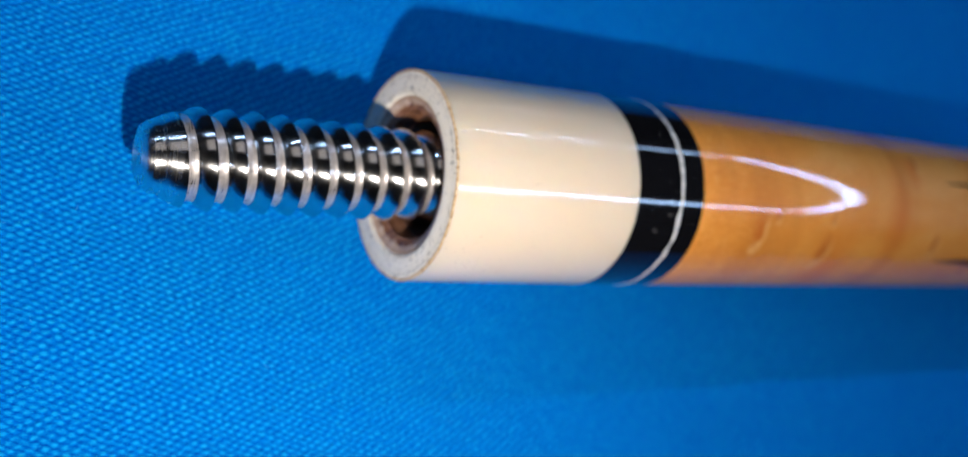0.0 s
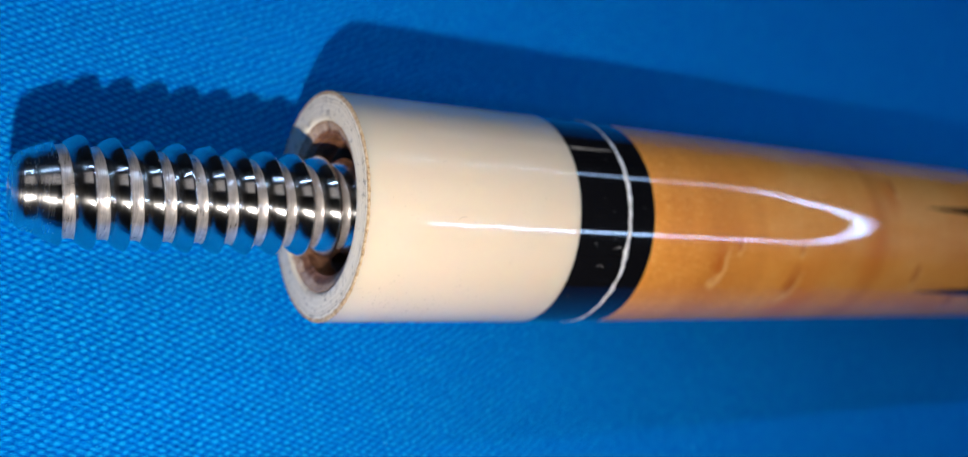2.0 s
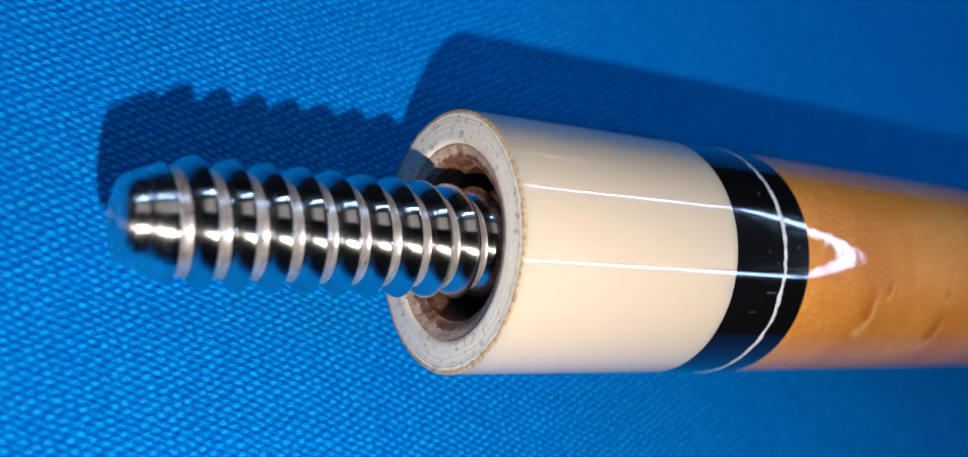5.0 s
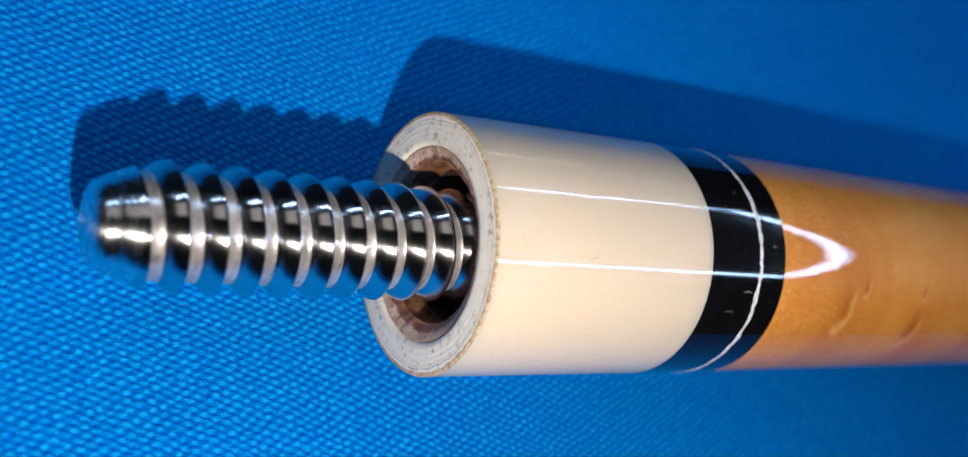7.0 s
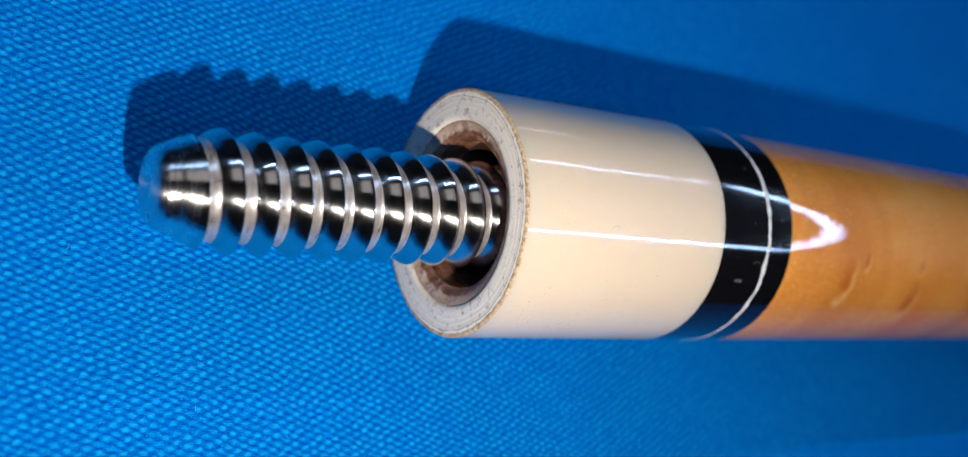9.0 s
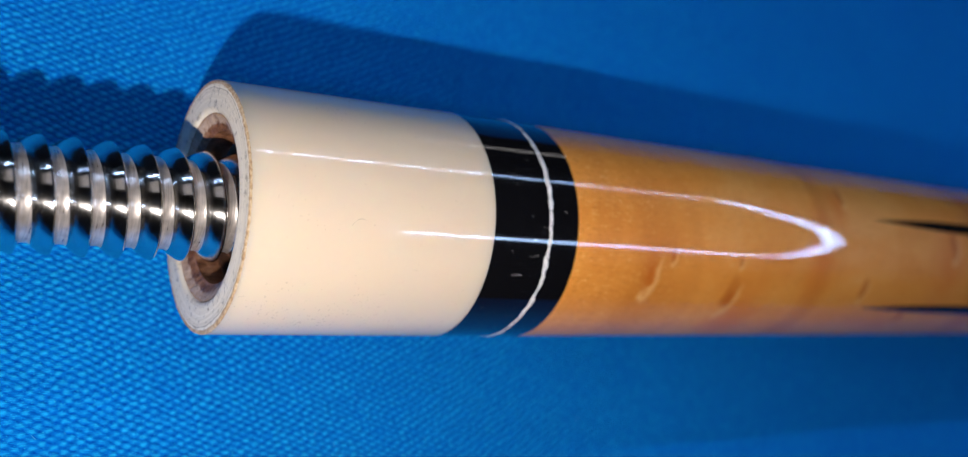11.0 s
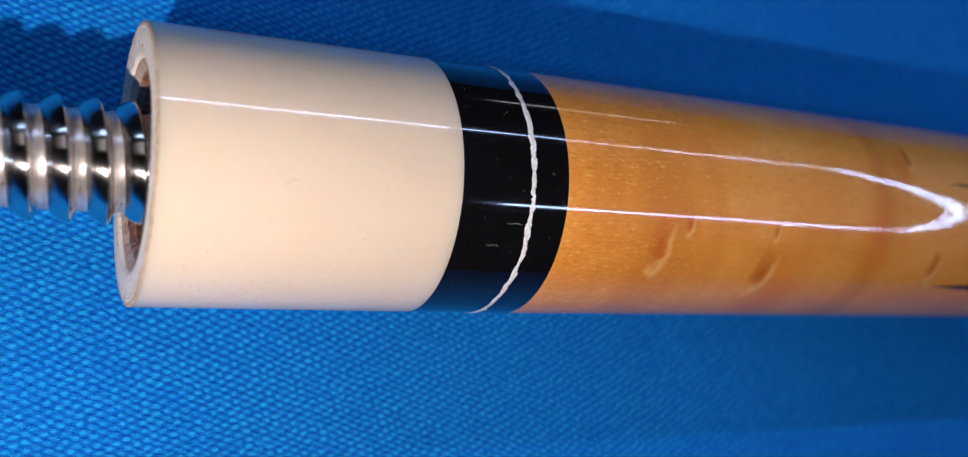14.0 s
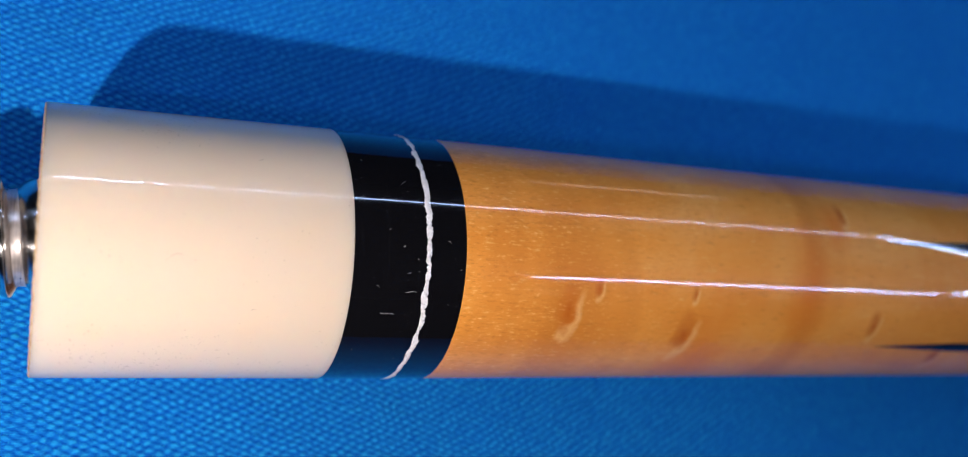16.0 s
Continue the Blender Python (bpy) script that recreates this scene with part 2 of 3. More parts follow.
def maple_material():
    m = Tree("amber_birdseye_maple")
    warp = m.noise(m.coords("Object", (1, 1, 1)), 420, 4, 0.6)
    g1 = m.noise(m.coords("Object", (40, 90, 90)), 1.6, 4, 0.55, 0.6)
    band = m.noise(m.coords("Object", (80, 14, 14)), 1.0, 3, 0.5, 0.4)
    fine = m.noise(m.coords("Object", (260, 2600, 2600)), 1.0, 3, 0.6)
    fleck = m.noise(m.coords("Object", (800, 2700, 2700)), 1.0, 3, 0.55)
    c = m.ramp(g1, [(0.25, (0.76, 0.262, 0.033)), (0.5, (0.84, 0.326, 0.052)), (0.75, (0.88, 0.40, 0.10))])
    c = m.mix(m.math("MULTIPLY", m.math("SUBTRACT", band, 0.53, clamp=True), 4.5, clamp=True), c, (0.50, 0.15, 0.016))
    c = m.mix(m.math("MULTIPLY", m.math("SUBTRACT", 0.45, band, clamp=True), 3.5, clamp=True), c, (0.92, 0.44, 0.11))
    c = m.mix(m.math("MULTIPLY", fine, 0.18), c, (0.55, 0.20, 0.030))
    c = m.mix(m.math("MULTIPLY", m.math("SUBTRACT", fleck, 0.58, clamp=True), 2.5, clamp=True), c, (0.50, 0.17, 0.02))
    c = m.mix(m.math("MULTIPLY", m.math("SUBTRACT", 0.38, fleck, clamp=True), 3.0, clamp=True), c, (0.90, 0.55, 0.18))
    tc = m.node("ShaderNodeTexCoord")
    along = m.node("ShaderNodeSeparateXYZ")
    m.link(tc.outputs["Object"], along.inputs[0])
    grain = m.noise(m.coords("Object", (1500, 4200, 4200)), 1.0, 3, 0.6)
    patch = m.noise(m.coords("Object", (120, 260, 260)), 1.0, 2)
    dense = m.math("MULTIPLY_ADD", along.outputs[0], -30.0, m.math("MULTIPLY_ADD", patch, 1.8, 1.05), clamp=True)
    c = m.mix(m.math("MULTIPLY", dense, m.math("MULTIPLY", m.math("SUBTRACT", grain, 0.55, clamp=True), 4.0, clamp=True)), c, (0.52, 0.165, 0.02))
    c = m.mix(m.math("MULTIPLY", dense, m.math("MULTIPLY", m.math("SUBTRACT", 0.42, grain, clamp=True), 5.0, clamp=True)), c, (0.96, 0.54, 0.18))
    for x, deg, wide, arc in ((58.0, 158, 4.0, 8.0), (69.0, 112, 2.4, 8.0), (73.0, 75, 2.0, 3.0), (96.0, 110, 5.0, 8.0), (57.0, 285, 4.5, 9.0)):
        a = radians(deg)
        away = m.node("ShaderNodeVectorMath", operation="SUBTRACT")
        m.link(tc.outputs["Object"], away.inputs[0])
        away.inputs[1].default_value = (x * MM, 11.05 * math.cos(a) * MM, 11.05 * math.sin(a) * MM)
        size = m.node("ShaderNodeMapping")
        size.inputs["Scale"].default_value = (1000 / wide, 1000 / arc, 1000 / arc)
        m.link(away.outputs[0], size.inputs[0])
        ln = m.node("ShaderNodeVectorMath", operation="LENGTH")
        m.link(size.outputs[0], ln.inputs[0])
        stain = m.math("SUBTRACT", 1.15, m.math("ADD", ln.outputs["Value"], m.math("MULTIPLY_ADD", warp, 0.8, -0.4)), clamp=True)
        c = m.mix(m.math("MULTIPLY", stain, 0.75), c, (0.70, 0.19, 0.014))
    dents = None
    for x, deg, size in EYES:
        r = 11.05
        a = radians(deg)
        away = m.node("ShaderNodeVectorMath", operation="SUBTRACT")
        m.link(tc.outputs["Object"], away.inputs[0])
        away.inputs[1].default_value = (x * MM, r * math.cos(a) * MM, r * math.sin(a) * MM)
        turn = m.node("ShaderNodeMapping")
        turn.inputs["Rotation"].default_value = (-a, 0, 0)
        m.link(away.outputs[0], turn.inputs[0])
        lean = m.node("ShaderNodeMapping")
        lean.inputs["Rotation"].default_value = (0, 0.75, 0)
        lean.inputs["Scale"].default_value = (900 / size, 300 / size, 420 / size)
        m.link(turn.outputs[0], lean.inputs[0])
        ln = m.node("ShaderNodeVectorMath", operation="LENGTH")
        m.link(lean.outputs[0], ln.inputs[0])
        d = m.math("ADD", ln.outputs["Value"], m.math("MULTIPLY_ADD", warp, 1.5, -0.75))
        core = m.math("SUBTRACT", 1.0, m.math("MULTIPLY", d, 0.8), clamp=True)
        edge = m.math("SUBTRACT", 1.0, m.math("MULTIPLY", m.math("ABSOLUTE", m.math("SUBTRACT", d, 1.0)), 2.2), clamp=True)
        side = m.node("ShaderNodeSeparateXYZ")
        m.link(lean.outputs[0], side.inputs[0])
        half = m.math("MULTIPLY", side.outputs[0], 2.0, clamp=True)
        edge = m.math("MULTIPLY", edge, half)
        c = m.mix(m.math("MULTIPLY", core, 1.0, clamp=True), c, (0.50, 0.115, 0.010))
        c = m.mix(m.math("MULTIPLY", edge, 0.55), c, (0.96, 0.56, 0.20))
        dents = edge if dents is None else m.math("ADD", dents, edge)
    rip = m.noise(m.coords("Object", (1050, 800, 800)), 1.0, 2, 0.5)
    m.set(Base_Color=c, Roughness=0.40, Specular_IOR_Level=0.15, Coat_Weight=1.0, Coat_Roughness=0.028, Coat_IOR=1.42)
    m.put(m.bsdf.inputs["Coat Normal"], m.bump(rip, 0.05, 0.0001))
    m.put(m.bsdf.inputs["Normal"], m.bump(m.math("ADD", fine, dents), 0.25, 0.0001))
    return m.mat


def plain_material(name, rgb, rough, scale=6.0, var=0.25, metal=0.0):
    m = Tree(name)
    n = m.noise(m.coords("Object", (1, 1, 1)), scale, 5)
    dark = tuple(v * (1 - var) for v in rgb)
    m.set(Base_Color=m.mix(n, dark, rgb), Roughness=rough, Metallic=metal, Normal=m.bump(n, 0.1, 0.002))
    return m.mat


def glow_material(name, strength, rgb=(1.0, 0.97, 0.93)):
    m = Tree(name)
    m.set(Base_Color=col(0.8, 0.8, 0.8), Emission_Color=col(*rgb), Emission_Strength=strength)
    return m.mat


CLOTH = cloth_material()
# dark brown wood, with the hole's deep shade also put into its colour
BORE = plain_material("shaded_bore_wood", (0.06, 0.026, 0.014), 0.5, 900, 0.6)
CREAM, FACE, RIM, LINER = cream_material(), face_material(), rim_material(), liner_material()
FLANK, STEEL, BLACK, FILLER, MAPLE = turned_steel("freshly_cut_steel", 0.32, 0.5, (0.85, 0.77, 0.72), 0.74, 0.42), turned_steel("polished_stainless_steel", 0.18, 0.9, (0.70, 0.68, 0.66)), black_material(), thread_material(), maple_material()
LED = glow_material("led_diffuser", 45.0, (0.44, 0.65, 1.0))
# glow of two added, unseen sources, there for their reflections
PANEL = glow_material("added_panel_glow", 0.40, (1.0, 0.93, 0.89))
DIM = glow_material("added_strip_glow", 5.0)
HOUSING = plain_material("black_aluminium", (0.03, 0.03, 0.032), 0.4, 20, 0.2, 0.6)
WALL = plain_material("dark_grey_wall_paint", (0.085, 0.085, 0.09), 0.85)
CEIL = plain_material("dark_ceiling_paint", (0.05, 0.05, 0.05), 0.9)
FLOOR = plain_material("brown_floor_boards", (0.10, 0.06, 0.035), 0.5)
LINT = plain_material("pale_blue_fibre", (0.06, 0.50, 0.95), 0.6, 400, 0.3)
MARK = plain_material("grey_brown_dirt", (0.42, 0.33, 0.24), 0.6, 900, 0.3)
TIP = turned_steel("brushed_tip_steel", 0.25, 0.88, (0.86, 0.84, 0.82))
SLATE = plain_material("table_bed_slate", (0.10, 0.10, 0.11), 0.8)


# ---- building helpers ----
def obj_from(name, verts, faces, material, parent=None, label="", smooth=True):
    me = bpy.data.meshes.new(name)
    me.from_pydata([tuple(v) for v in verts], [], faces)
    me.update()
    if smooth:
        me.polygons.foreach_set("use_smooth", [True] * len(me.polygons))
    me.materials.append(material)
    ob = new(name, me)
    if parent is not None:
        ob.parent = parent
    return tagged(ob, label)


def part(name, bm, material, parent, label=""):
    me = bpy.data.meshes.new(name)
    bm.to_mesh(me)
    bm.free()
    me.materials.append(material)
    ob = new(name, me)
    ob.parent = parent
    return tagged(ob, label)


def lathe(profile, steps=160, closed=False):
    """Verts and faces of a turned shape about the x axis; profile: (x mm, r mm)."""
    verts, faces, n = [], [], len(profile)
    for i in range(steps):
        a = 2 * math.pi * i / steps
        for x, r in profile:
            verts.append((x * MM, r * math.cos(a) * MM, r * math.sin(a) * MM))
    span = n if closed else n - 1
    for i in range(steps):
        for j in range(span):
            k = (j + 1) % n
            a, b = i * n, ((i + 1) % steps) * n
            faces.append((a + j, b + j, b + k, a + k))
    return verts, faces


def auto_smooth(ob, degrees=35):
    me = ob.data
    me.polygons.foreach_set("use_smooth", [True] * len(me.polygons))
    bm = bmesh.new()
    bm.from_mesh(me)
    bmesh.ops.recalc_face_normals(bm, faces=bm.faces)
    for e in bm.edges:
        if len(e.link_faces) == 2 and e.calc_face_angle(0) > radians(degrees):
            e.smooth = False
    bm.to_mesh(me)
    bm.free()
    return ob


def box_bm(x0, x1, y0, y1, z0, z1, bevel=0.0):
    bm = bmesh.new()
    bmesh.ops.create_cube(bm, size=1, matrix=Matrix.Translation(((x0 + x1) / 2, (y0 + y1) / 2, (z0 + z1) / 2))
                          @ Matrix.Diagonal((x1 - x0, y1 - y0, z1 - z0, 1)))
    if bevel:
        bmesh.ops.bevel(bm, geom=bm.edges[:], offset=bevel, segments=2, profile=0.5, affect="EDGES")
    return bm


def slab(name, dims, material, label, category):
    ob = part(name, box_bm(*dims), material, None)
    return tagged(ob, label, category, kind="structure")


# ---- the room and the table ----
slab("floor", (-2.6, 3.2, -2.4, 2.6, -0.90, -0.80), FLOOR, "dark brown floor of the dim room", "floor")
slab("ceiling", (-2.6, 3.2, -2.4, 2.6, 1.90, 2.00), CEIL, "dark painted ceiling above the table", "ceiling")
slab("wall_west", (-2.7, -2.6, -2.4, 2.6, -0.80, 1.90), WALL, "dim grey painted wall", "wall")
slab("wall_east", (3.2, 3.3, -2.4, 2.6, -0.80, 1.90), WALL, "dim grey painted wall", "wall")
slab("wall_south", (-2.6, 3.2, -2.5, -2.4, -0.80, 1.90), WALL, "dim grey painted wall", "wall")
slab("wall_north", (-2.6, 3.2, 2.6, 2.7, -0.80, 1.90), WALL, "dim grey painted wall", "wall")
slab("table_bed", (-0.98, 1.58, -0.50, 0.82, -0.80, -0.004), SLATE, "slate bed under the blue cloth", "table")


def table_cloth():
    """One sheet; its woven crossings are real relief where the cue's end lies on it."""
    x0, x1, y0, y1, step = -56.0, 56.0, -34.0, 44.0, 0.13
    xs, ys = np.arange(x0, x1, step), np.arange(y0, y1, step)
    x1, y1 = xs[-1], ys[-1]
    gx, gy = np.meshgrid(xs, ys, indexing="ij")
    t = radians(WEAVE_TURN)
    px, py = gx * math.cos(t) - gy * math.sin(t), gx * math.sin(t) + gy * math.cos(t)
    wx, wy = px.copy(), py.copy()
    for a, b, amp, ph in WAVES:
        ang = px * a + py * b + ph
        wx += amp * np.sin(ang)
        wy += amp * np.cos(ang)
    u, v = wx / WEAVE_U, wy / WEAVE_V
    iv = np.floor(v)
    u = u + 0.16 * np.sin(iv * 2.399) + 0.10 * np.sin(iv * 5.13)
    iu = np.floor(u)
    weft = FLOAT * np.sin((u - SLANT * (v - iv - 0.5) + iv) * np.pi) + YARN * (1 - 3.8 * (v - iv - 0.5) ** 2) + WEFT_LIFT
    warp = FLOAT * np.sin((v + iu + 1) * np.pi) + YARN * (1 - 3.8 * (u - iu - 0.5) ** 2) + WARP_LIFT
    knot = np.maximum(weft, warp)
    rng = np.random.default_rng(3)
    dice = rng.uniform(-0.12, 0.0, (997, 991))[iu.astype(int) % 997, iv.astype(int) % 991]
    gz = 0.078 * (np.clip(knot + dice, 0, 1.20) - 1.20) + rng.normal(0, 0.003, knot.shape)
    edge = np.minimum.reduce([gx - x0, x1 - gx, gy - y0, y1 - gy]) < step
    gz[edge] = -0.10
    nx, ny = knot.shape
    near = np.stack([gx, gy, gz], -1).reshape(-1, 3) * MM
    far = np.array([(-0.98, -0.50, -0.0001), (1.58, -0.50, -0.0001), (1.58, 0.82, -0.0001), (-0.98, 0.82, -0.0001)])
    under = far + np.array([0, 0, -0.0039])
    verts = np.concatenate([near, far, under])
    idx = np.arange(nx * ny).reshape(nx, ny)
    quads = np.stack([idx[:-1, :-1], idx[1:, :-1], idx[1:, 1:], idx[:-1, 1:]], -1).reshape(-1, 4)
    n = nx * ny
    c00, c10, c11, c01 = idx[0, 0], idx[-1, 0], idx[-1, -1], idx[0, -1]
    rest = np.array([(n, n + 1, c10, c00), (n + 1, n + 2, c11, c10), (n + 2, n + 3, c01, c11), (n + 3, n, c00, c01),
                     (n + 4, n + 7, n + 6, n + 5), (n, n + 4, n + 5, n + 1), (n + 1, n + 5, n + 6, n + 2),
                     (n + 2, n + 6, n + 7, n + 3), (n + 3, n + 7, n + 4, n)])
    quads = np.concatenate([quads, rest]).astype(np.int32)
    me = bpy.data.meshes.new("table_cloth")
    me.vertices.add(len(verts))
    me.vertices.foreach_set("co", verts.ravel().astype(np.float32))
    me.loops.add(quads.size)
    me.loops.foreach_set("vertex_index", quads.ravel())
    me.polygons.add(len(quads))
    me.polygons.foreach_set("loop_start", np.arange(0, quads.size, 4, dtype=np.int32))
    smooth = np.ones(len(quads), dtype=bool)
    smooth[-len(rest):] = False
    me.polygons.foreach_set("use_smooth", smooth)
    me.update(calc_edges=True)
    me.validate()
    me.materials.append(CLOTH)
    return tagged(new("table_cloth", me), "bright blue woven worsted table cloth", "cloth", kind="structure")


table_cloth()


# ---- the light over the table: an open rectangle of led bars ----
def table_light():
    lamp = tagged(new("table_light"), "black hanging frame of lit white LED bars above the table", "lamp")
    lamp.location = (0, 0, 1.0)
    x0, x1, y0, y1 = -1.05, 1.41, -0.475, 0.78

    def bar(cx0, cx1, cy0, cy1):
        part("housing", box_bm(cx0 - 0.012, cx1 + 0.012, cy0 - 0.012, cy1 + 0.012, 0.006, 0.05, 0.002), HOUSING, lamp)
        part("diffuser", box_bm(cx0, cx1, cy0, cy1, 0.0, 0.0055), LED, lamp, "glowing white diffuser")

    bar(x0, x1 - 0.03, y1 - 0.006, y1 + 0.006)
    bar(0.60, x1 - 0.03, y0 - 0.014, y0 + 0.014)
    bar(x1, x1 + 0.022, y0, y1)
    for px, py in ((x0 + 0.1, y1), (x1 + 0.015, y1), (x1 + 0.015, y0), (0.66, y0)):
        part("cable", box_bm(px - 0.0015, px + 0.0015, py - 0.0015, py + 0.0015, 0.045, 0.90), HOUSING, lamp, "thin hanging cable")
    return lamp


table_light()


# Source unseen; strip added to give the faint third line along the cue.
def added_wall_glow():
    lamp = tagged(new("added_wall_glow"), "thin dim glow strip added on far wall for a reflected line", "lamp")
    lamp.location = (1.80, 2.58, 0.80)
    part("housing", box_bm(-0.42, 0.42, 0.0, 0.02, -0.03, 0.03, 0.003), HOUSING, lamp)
    part("diffuser", box_bm(-0.40, 0.40, -0.012, -0.001, -0.02, 0.02, 0.003), DIM, lamp, "dim glowing sheet of the added strip")


added_wall_glow()


# Unseen panel, added for the pale reflections on the steel pin.
def added_glow_panel():
    lamp = tagged(new("added_glow_panel"), "added white glow panel below the ceiling, for reflections in the pin", "lamp")
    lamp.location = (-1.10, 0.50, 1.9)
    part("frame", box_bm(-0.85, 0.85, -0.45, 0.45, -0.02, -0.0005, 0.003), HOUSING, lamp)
    part("diffuser", box_bm(-0.82, 0.82, -0.42, 0.42, -0.026, -0.021), PANEL, lamp, "softly glowing sheet of the added panel")


added_glow_panel()


# ---- the cue ----
def bar_radius(x):
    """Radius of the wooden shaft, mm, x mm from the face."""
    return float(np.interp(x, [0, L_BAND, 120, 300, 740], [R_FACE, R_BAND, 11.15, 12.3, 15.6]))


def pin_mesh():
    """Thread with narrow crests and wide flat roots, cut into a rod with a tapered end."""
    x0, x1, na = -L_PIN, 8.0, 120
    # one turn, as parts of the pitch from a crest on: narrow crest, steep back, flat tool-marked root, long polished front
    at = (0.0, 0.03, 0.06, 0.165, 0.195, 0.32, 0.45, 0.485, 0.575, 0.68, 0.80, 0.91, 0.96, 1.0)
    cut_mm = (0.0, 0.02, 0.12, 0.83, 0.92, 0.95, 0.93, 0.86, 0.60, 0.36, 0.18, 0.05, 0.015, 0.0)
    cuts = (0.0, 0.02, 0.04, 0.065, 0.10, 0.14, 0.165, 0.18, 0.20, 0.24, 0.28, 0.32, 0.36, 0.40, 0.44, 0.465, 0.49, 0.53, 0.58, 0.63, 0.69, 0.75, 0.82, 0.88, 0.93, 0.97)

    def depth_at(ph):
        return float(np.interp(ph, at, cut_mm))

    turns = range(int((x0 / PITCH)) - 2, int(x1 / PITCH) + 3)
    stations = [n + c for n in turns for c in cuts]
    verts, faces = [], []
    for w in stations:
        for j in range(na):
            x = (w + j / na - 0.29) * PITCH
            s = x - x0
            cut = depth_at(w % 1.0)
            if s < 0:                                   # in front of the tip: fold onto the end face
                r, x = max(0.0, 1.95 + 0.9 * s), x0 + 0.04 * s * s
            else:
                env = 1.95 + 1.15 * math.sqrt(max(0.0, 1 - (1 - min(s, 1.0) / 1.0) ** 2)) + 0.42 * max(0.0, s - 0.55)
                run = min(1.0, max(0.0, (s - 0.9) / 1.6))
                nick = 0.32 * min(1.0, cut / 1.1) ** 2 * min(1.0, max(0.0, (s - 0.6) / 0.9))
                r = min(env - nick * (1 - run), R_PIN - cut * run)
            verts.append((x * MM, r * math.cos(2 * math.pi * j / na) * MM, r * math.sin(2 * math.pi * j / na) * MM))
    m = len(cuts)
    for i in range(len(stations) - 1):
        for j in range(na):
            k = j + 1
            if k < na:
                faces.append((i * na + j, i * na + k, (i + 1) * na + k, (i + 1) * na + j))
            elif i + m + 1 < len(stations):
                # one turn on, the sheet meets itself one pitch further
                faces.append((i * na + j, (i + m) * na, (i + 1 + m) * na, (i + 1) * na + j))
    keep = [f for f in faces if max(verts[v][0] for v in f) < x1 * MM]
    return verts, keep


def pool_cue():
    cue = tagged(new("pool_cue"), "amber maple pool cue with cream collar and bare steel pin", "cue")
    cue.matrix_world = AX
    # collar: turned tube with a recessed bore
    v, f = lathe([(FACE_X + 0.13, R_FACE), (L_COLLAR, np.interp(L_COLLAR, [0, L_BAND], [R_FACE, R_BAND])), (L_COLLAR, 9.0), (0.4, 9.0), (FACE_X + 0.32, 10.2)], 192, True)
    collar = auto_smooth(obj_from("joint_collar", v, f, CREAM, cue, "glossy cream joint collar"), 30)
    v, f = lathe([(FACE_X + x, R_FACE + r) for x, r in ((0.14, 0.004), (0.09, -0.02), (0.03, -0.08), (0.0, -0.17), (0.0, -0.38), (0.25, -0.42), (0.4, -0.2))], 192, True)
    rng = random.Random(4)
    v = [(x + rng.uniform(-1, 1) * 0.00003, y * (1 + rng.uniform(-1, 1) * 0.0012), z * (1 + rng.uniform(-1, 1) * 0.0012)) for x, y, z in v]
    auto_smooth(obj_from("rim", v, f, RIM, collar, "yellowed glue line round the rim"), 60)
    v, f = lathe([(FACE_X + x, r) for x, r in ((0.01, R_FACE - 0.33), (0.0, 9.6), (0.03, 9.0), (0.0, 8.55), (0.04, 8.30), (0.22, 8.12), (0.30, 8.05), (2.6, 8.0), (2.6, 8.9), (0.6, 8.9))], 160, True)
    auto_smooth(obj_from("end_face", v, f, FACE, collar, "scuffed off-white turned end face"), 40)
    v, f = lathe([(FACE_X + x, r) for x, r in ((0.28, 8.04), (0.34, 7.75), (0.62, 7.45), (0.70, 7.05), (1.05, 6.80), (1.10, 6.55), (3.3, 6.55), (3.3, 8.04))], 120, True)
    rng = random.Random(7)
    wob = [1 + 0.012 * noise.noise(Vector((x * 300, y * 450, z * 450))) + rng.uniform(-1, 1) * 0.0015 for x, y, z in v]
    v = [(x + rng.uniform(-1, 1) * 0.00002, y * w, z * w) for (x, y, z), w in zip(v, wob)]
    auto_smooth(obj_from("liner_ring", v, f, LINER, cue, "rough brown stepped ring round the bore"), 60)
    v, f = lathe([(2.9, 6.6), (3.0, 6.4), (6.0, 6.3), (8.6, 6.2), (8.7, 1.0), (9.5, 1.0), (9.5, 8.0), (3.2, 8.0)], 96, True)
    v = [(x + rng.uniform(-1, 1) * 0.00005, y * (1 + rng.uniform(-1, 1) * 0.008), z * (1 + rng.uniform(-1, 1) * 0.008)) for x, y, z in v]
    auto_smooth(obj_from("bore", v, f, BORE, cue, "dark drilled bore"), 60)
    v, f = pin_mesh()
    pin = auto_smooth(obj_from("joint_pin", v, f, STEEL, cue, "polished steel threaded joint pin"), 28)
    pin.data.materials.append(FLANK)
    pin.data.materials.append(TIP)
    for poly in pin.data.polygons:
        if poly.center.x < (2.9 - L_PIN) * MM:
            poly.material_index = 2
        elif math.hypot(poly.center.y, poly.center.z) < (R_PIN - 0.80) * MM:
            poly.material_index = 1
    rb = lambda x: float(np.interp(x, [0, L_BAND], [R_FACE, R_BAND]))
    v, f = lathe([(L_COLLAR, rb(L_COLLAR) + 0.004), (L_RING - 0.1, rb(L_RING) + 0.004), (L_BAND, R_BAND + 0.004), (L_BAND, 9.0), (L_COLLAR, 9.0)], 192, True)
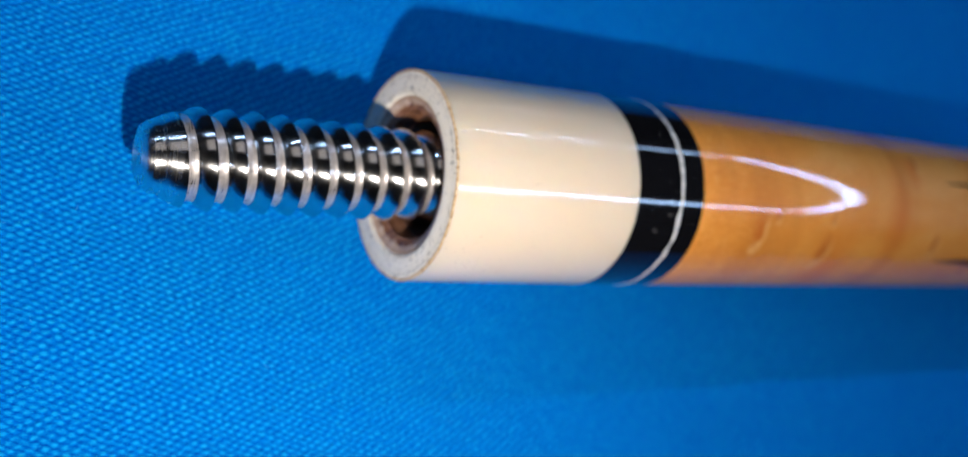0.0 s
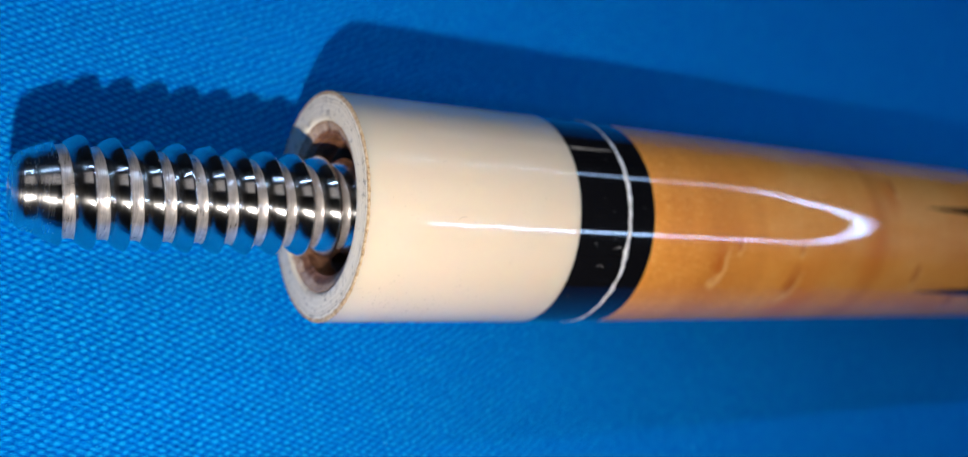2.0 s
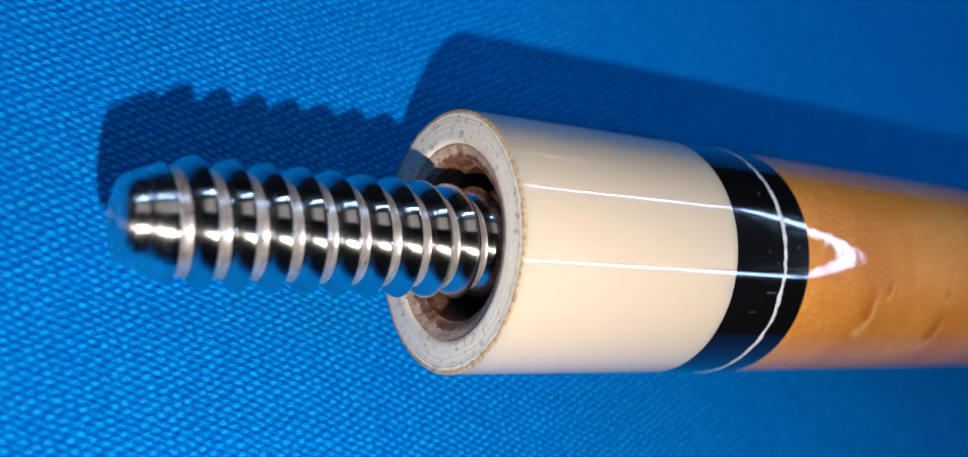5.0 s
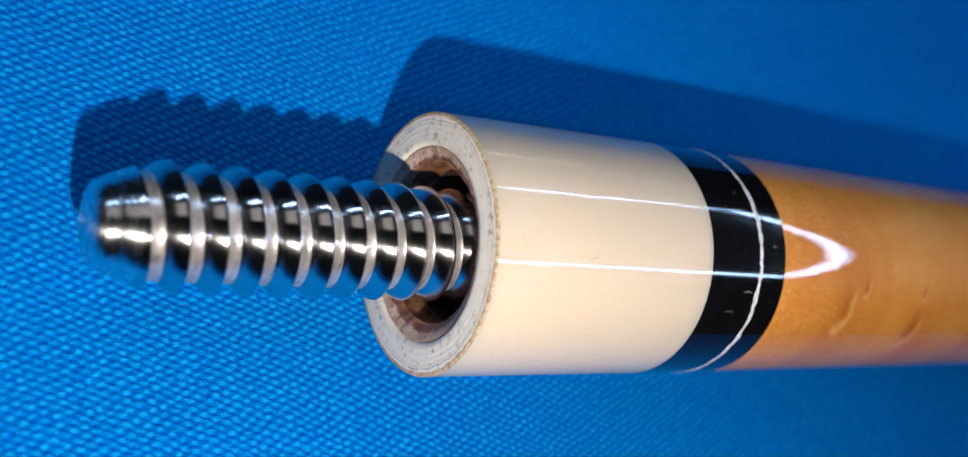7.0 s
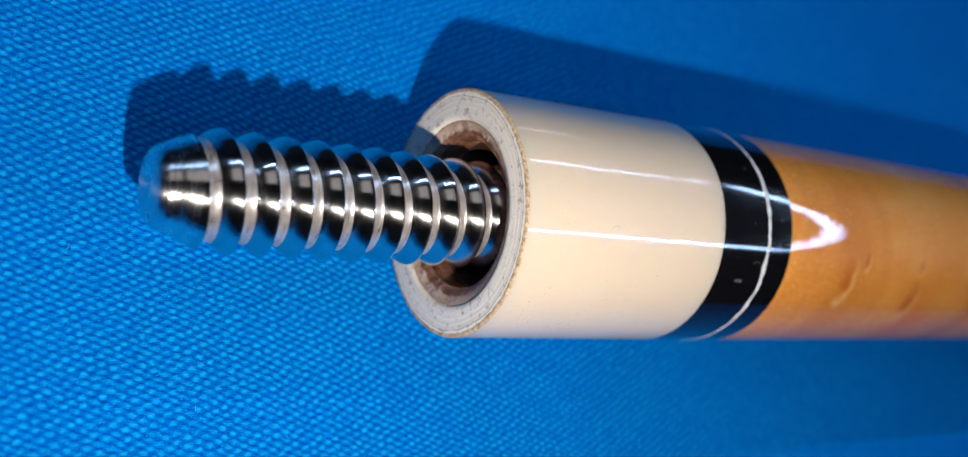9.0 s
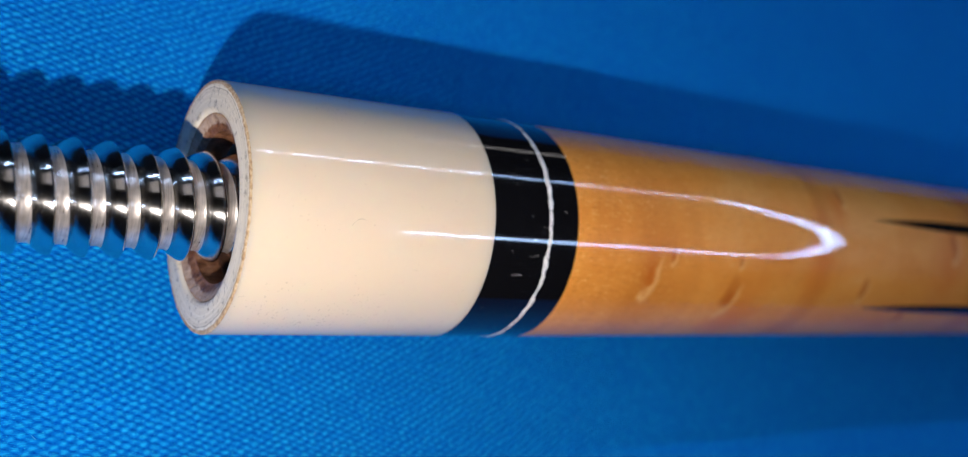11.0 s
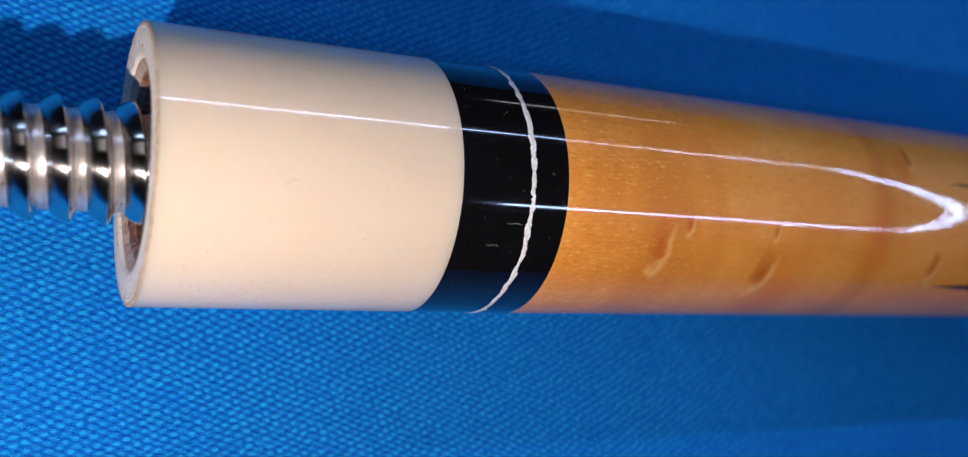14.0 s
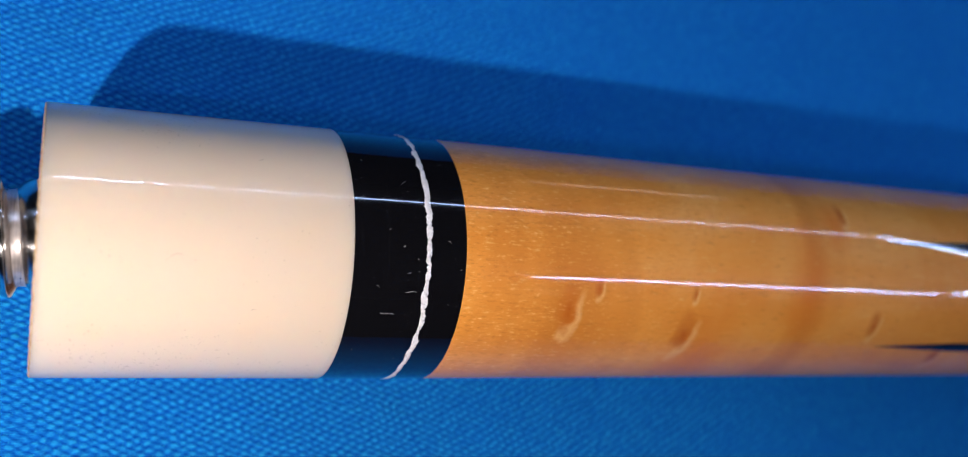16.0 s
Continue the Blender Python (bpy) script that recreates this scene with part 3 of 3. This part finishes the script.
    auto_smooth(obj_from("black_band", v, f, BLACK, cue, "glossy black band"), 30)
    # ragged white ring
    verts, faces, n = [], [], 900
    for i in range(n):
        a = 2 * math.pi * i / n
        p = Vector((math.cos(a), math.sin(a), 0))
        w = 0.215 + 0.18 * noise.noise(p * 3.1) + 0.20 * noise.noise(p * 11) + 0.12 * noise.noise(p * 45) + 0.10 * noise.noise(p * 110)
        w2 = 0.215 + 0.18 * noise.noise(p * 2.3 + Vector((5, 1, 2))) + 0.20 * noise.noise(p * 13 + Vector((3, 3, 3))) + 0.12 * noise.noise(p * 41) + 0.10 * noise.noise(p * 97)
        mid = L_RING + 0.10 * noise.noise(p * 1.7 + Vector((9, 9, 1)))
        for x, dr in ((mid - max(w, 0.06), 0.003), (mid - max(w, 0.06) * 0.6, 0.03), (mid + max(w2, 0.06) * 0.6, 0.03), (mid + max(w2, 0.06), 0.003)):
            r = rb(x) + dr
            verts.append((x * MM, r * math.cos(a) * MM, r * math.sin(a) * MM))
    for i in range(n):
        for j in range(3):
            a, b = i * 4, ((i + 1) % n) * 4
            faces.append((a + j, b + j, b + j + 1, a + j + 1))
    obj_from("white_ring", verts, faces, FILLER, cue, "ragged thin white ring")
    # forearm
    xs = [L_BAND, 40, 60, 80, 100, 120, 160, 200, 250, 300, 400, 500, 600, 735]
    v, f = lathe([(x, bar_radius(x)) for x in xs] + [(739, 15.2), (740, 14.0), (740, 0.5), (L_BAND, 0.5)], 192, True)
    auto_smooth(obj_from("forearm", v, f, MAPLE, cue, "amber lacquered birdseye maple"), 30)
    for k in range(6):
        a0 = radians(22 + 60 * k)
        verts, faces = [], []
        for i in range(31):
            x = 80 + 170 * (i / 30)
            half = 0.02 + 0.42 * min(1, (x - 80) / 12) + 2.6 * ((x - 80) / 170)
            r = bar_radius(x) + 0.012
            for j in range(7):
                a = a0 + (j / 3 - 1) * half / r
                verts.append((x * MM, r * math.cos(a) * MM, r * math.sin(a) * MM))
        for i in range(30):
            for j in range(6):
                q = i * 7 + j
                faces.append((q, q + 7, q + 8, q + 1))
        obj_from("inlay_point", verts, faces, BLACK, cue, "black pointed inlay")
    # fine scratches in the black band
    rng = random.Random(11)
    for x, deg, length, lean in ((25.6, 128, 1.3, 0.15), (24.4, 116, 0.5, 0.9), (26.6, 70, 0.6, -0.5), (30.3, 96, 0.5, 0.7), (24.9, 84, 0.4, 1.2), (27.2, 118, 1.4, 0.05), (26.9, 110, 0.5, 0.4), (27.6, 104, 0.3, 1.0), (26.4, 99, 0.25, 0.2),
                                 (30.6, 123, 0.3, 1.3), (27.4, 131, 0.45, 1.35), (25.2, 92, 0.25, 0.8)):
        verts = []
        for i in range(9):
            f = i / 8 - 0.5
            xx = x + f * length * math.cos(lean)
            aa = radians(deg) + (f * length * math.sin(lean) + 0.08 * math.sin(i * 0.9)) / 11.0
            for side in (-1, 1):
                w = 0.012 * (1 - abs(f) * 1.6) * side / 11.0
                r = rb(xx) + 0.010
                verts.append((xx * MM, r * math.cos(aa + w) * MM, r * math.sin(aa + w) * MM))
        obj_from("scratch", verts, [(2 * i, 2 * i + 1, 2 * i + 3, 2 * i + 2) for i in range(8)], FILLER, cue, "fine pale scratch")
    # small hooked marks in the collar's lacquer
    for x, deg, length, bow in ((8.9, 108, 1.2, 0.5), (7.4, 80, 0.5, 0.1), (15.2, 64, 0.5, 0.15), (14.9, 128, 0.4, 0.05)):
        verts = []
        for i in range(9):
            f = i / 8 - 0.5
            xx = x + f * length
            aa = radians(deg) - bow * (0.25 - f * f + 0.4 * f) * 2.4 / 11.0
            for side in (-1, 1):
                w = 0.022 * (1 - abs(f) * 1.4) * side / 11.0
                r = rb(xx) + 0.008
                verts.append((xx * MM, r * math.cos(aa + w) * MM, r * math.sin(aa + w) * MM))
        obj_from("scratch", verts, [(2 * i, 2 * i + 1, 2 * i + 3, 2 * i + 2) for i in range(8)], MARK, cue, "fine grey-brown mark")
    return cue


pool_cue()


# ---- lint on the cloth ----
def lint():
    rng = random.Random(21)
    verts, faces = [], []
    for _ in range(150):
        x, y = rng.uniform(-45, 60), rng.choice((-1, 1)) * rng.uniform(13, 42)
        if rng.random() < 0.35:
            x, y = rng.uniform(-45, -28), rng.uniform(-30, 34)
        a, bend, length, w = rng.uniform(0, 6.28), rng.uniform(-1.5, 1.5), rng.uniform(0.15, 0.6), rng.uniform(0.012, 0.024)
        base, px, py = len(verts), x, y
        for i in range(6):
            z = 0.02 + 0.05 * math.sin(math.pi * i / 5)
            nx, ny = -math.sin(a), math.cos(a)
            for ox, oz in ((w, 0), (0, w * 1.4), (-w, 0)):
                verts.append(((px + nx * ox) * MM, (py + ny * ox) * MM, (z + oz) * MM))
            px, py, a = px + math.cos(a) * length / 5, py + math.sin(a) * length / 5, a + bend / 5
        for i in range(5):
            for j in range(3):
                k = (j + 1) % 3
                q = base + i * 3
                faces.append((q + j, q + 3 + j, q + 3 + k, q + k))
    ob = obj_from("lint", verts, faces, LINT)
    return tagged(ob, "tiny pale blue fibres of lint on the cloth", "lint", kind="stuff")


lint()
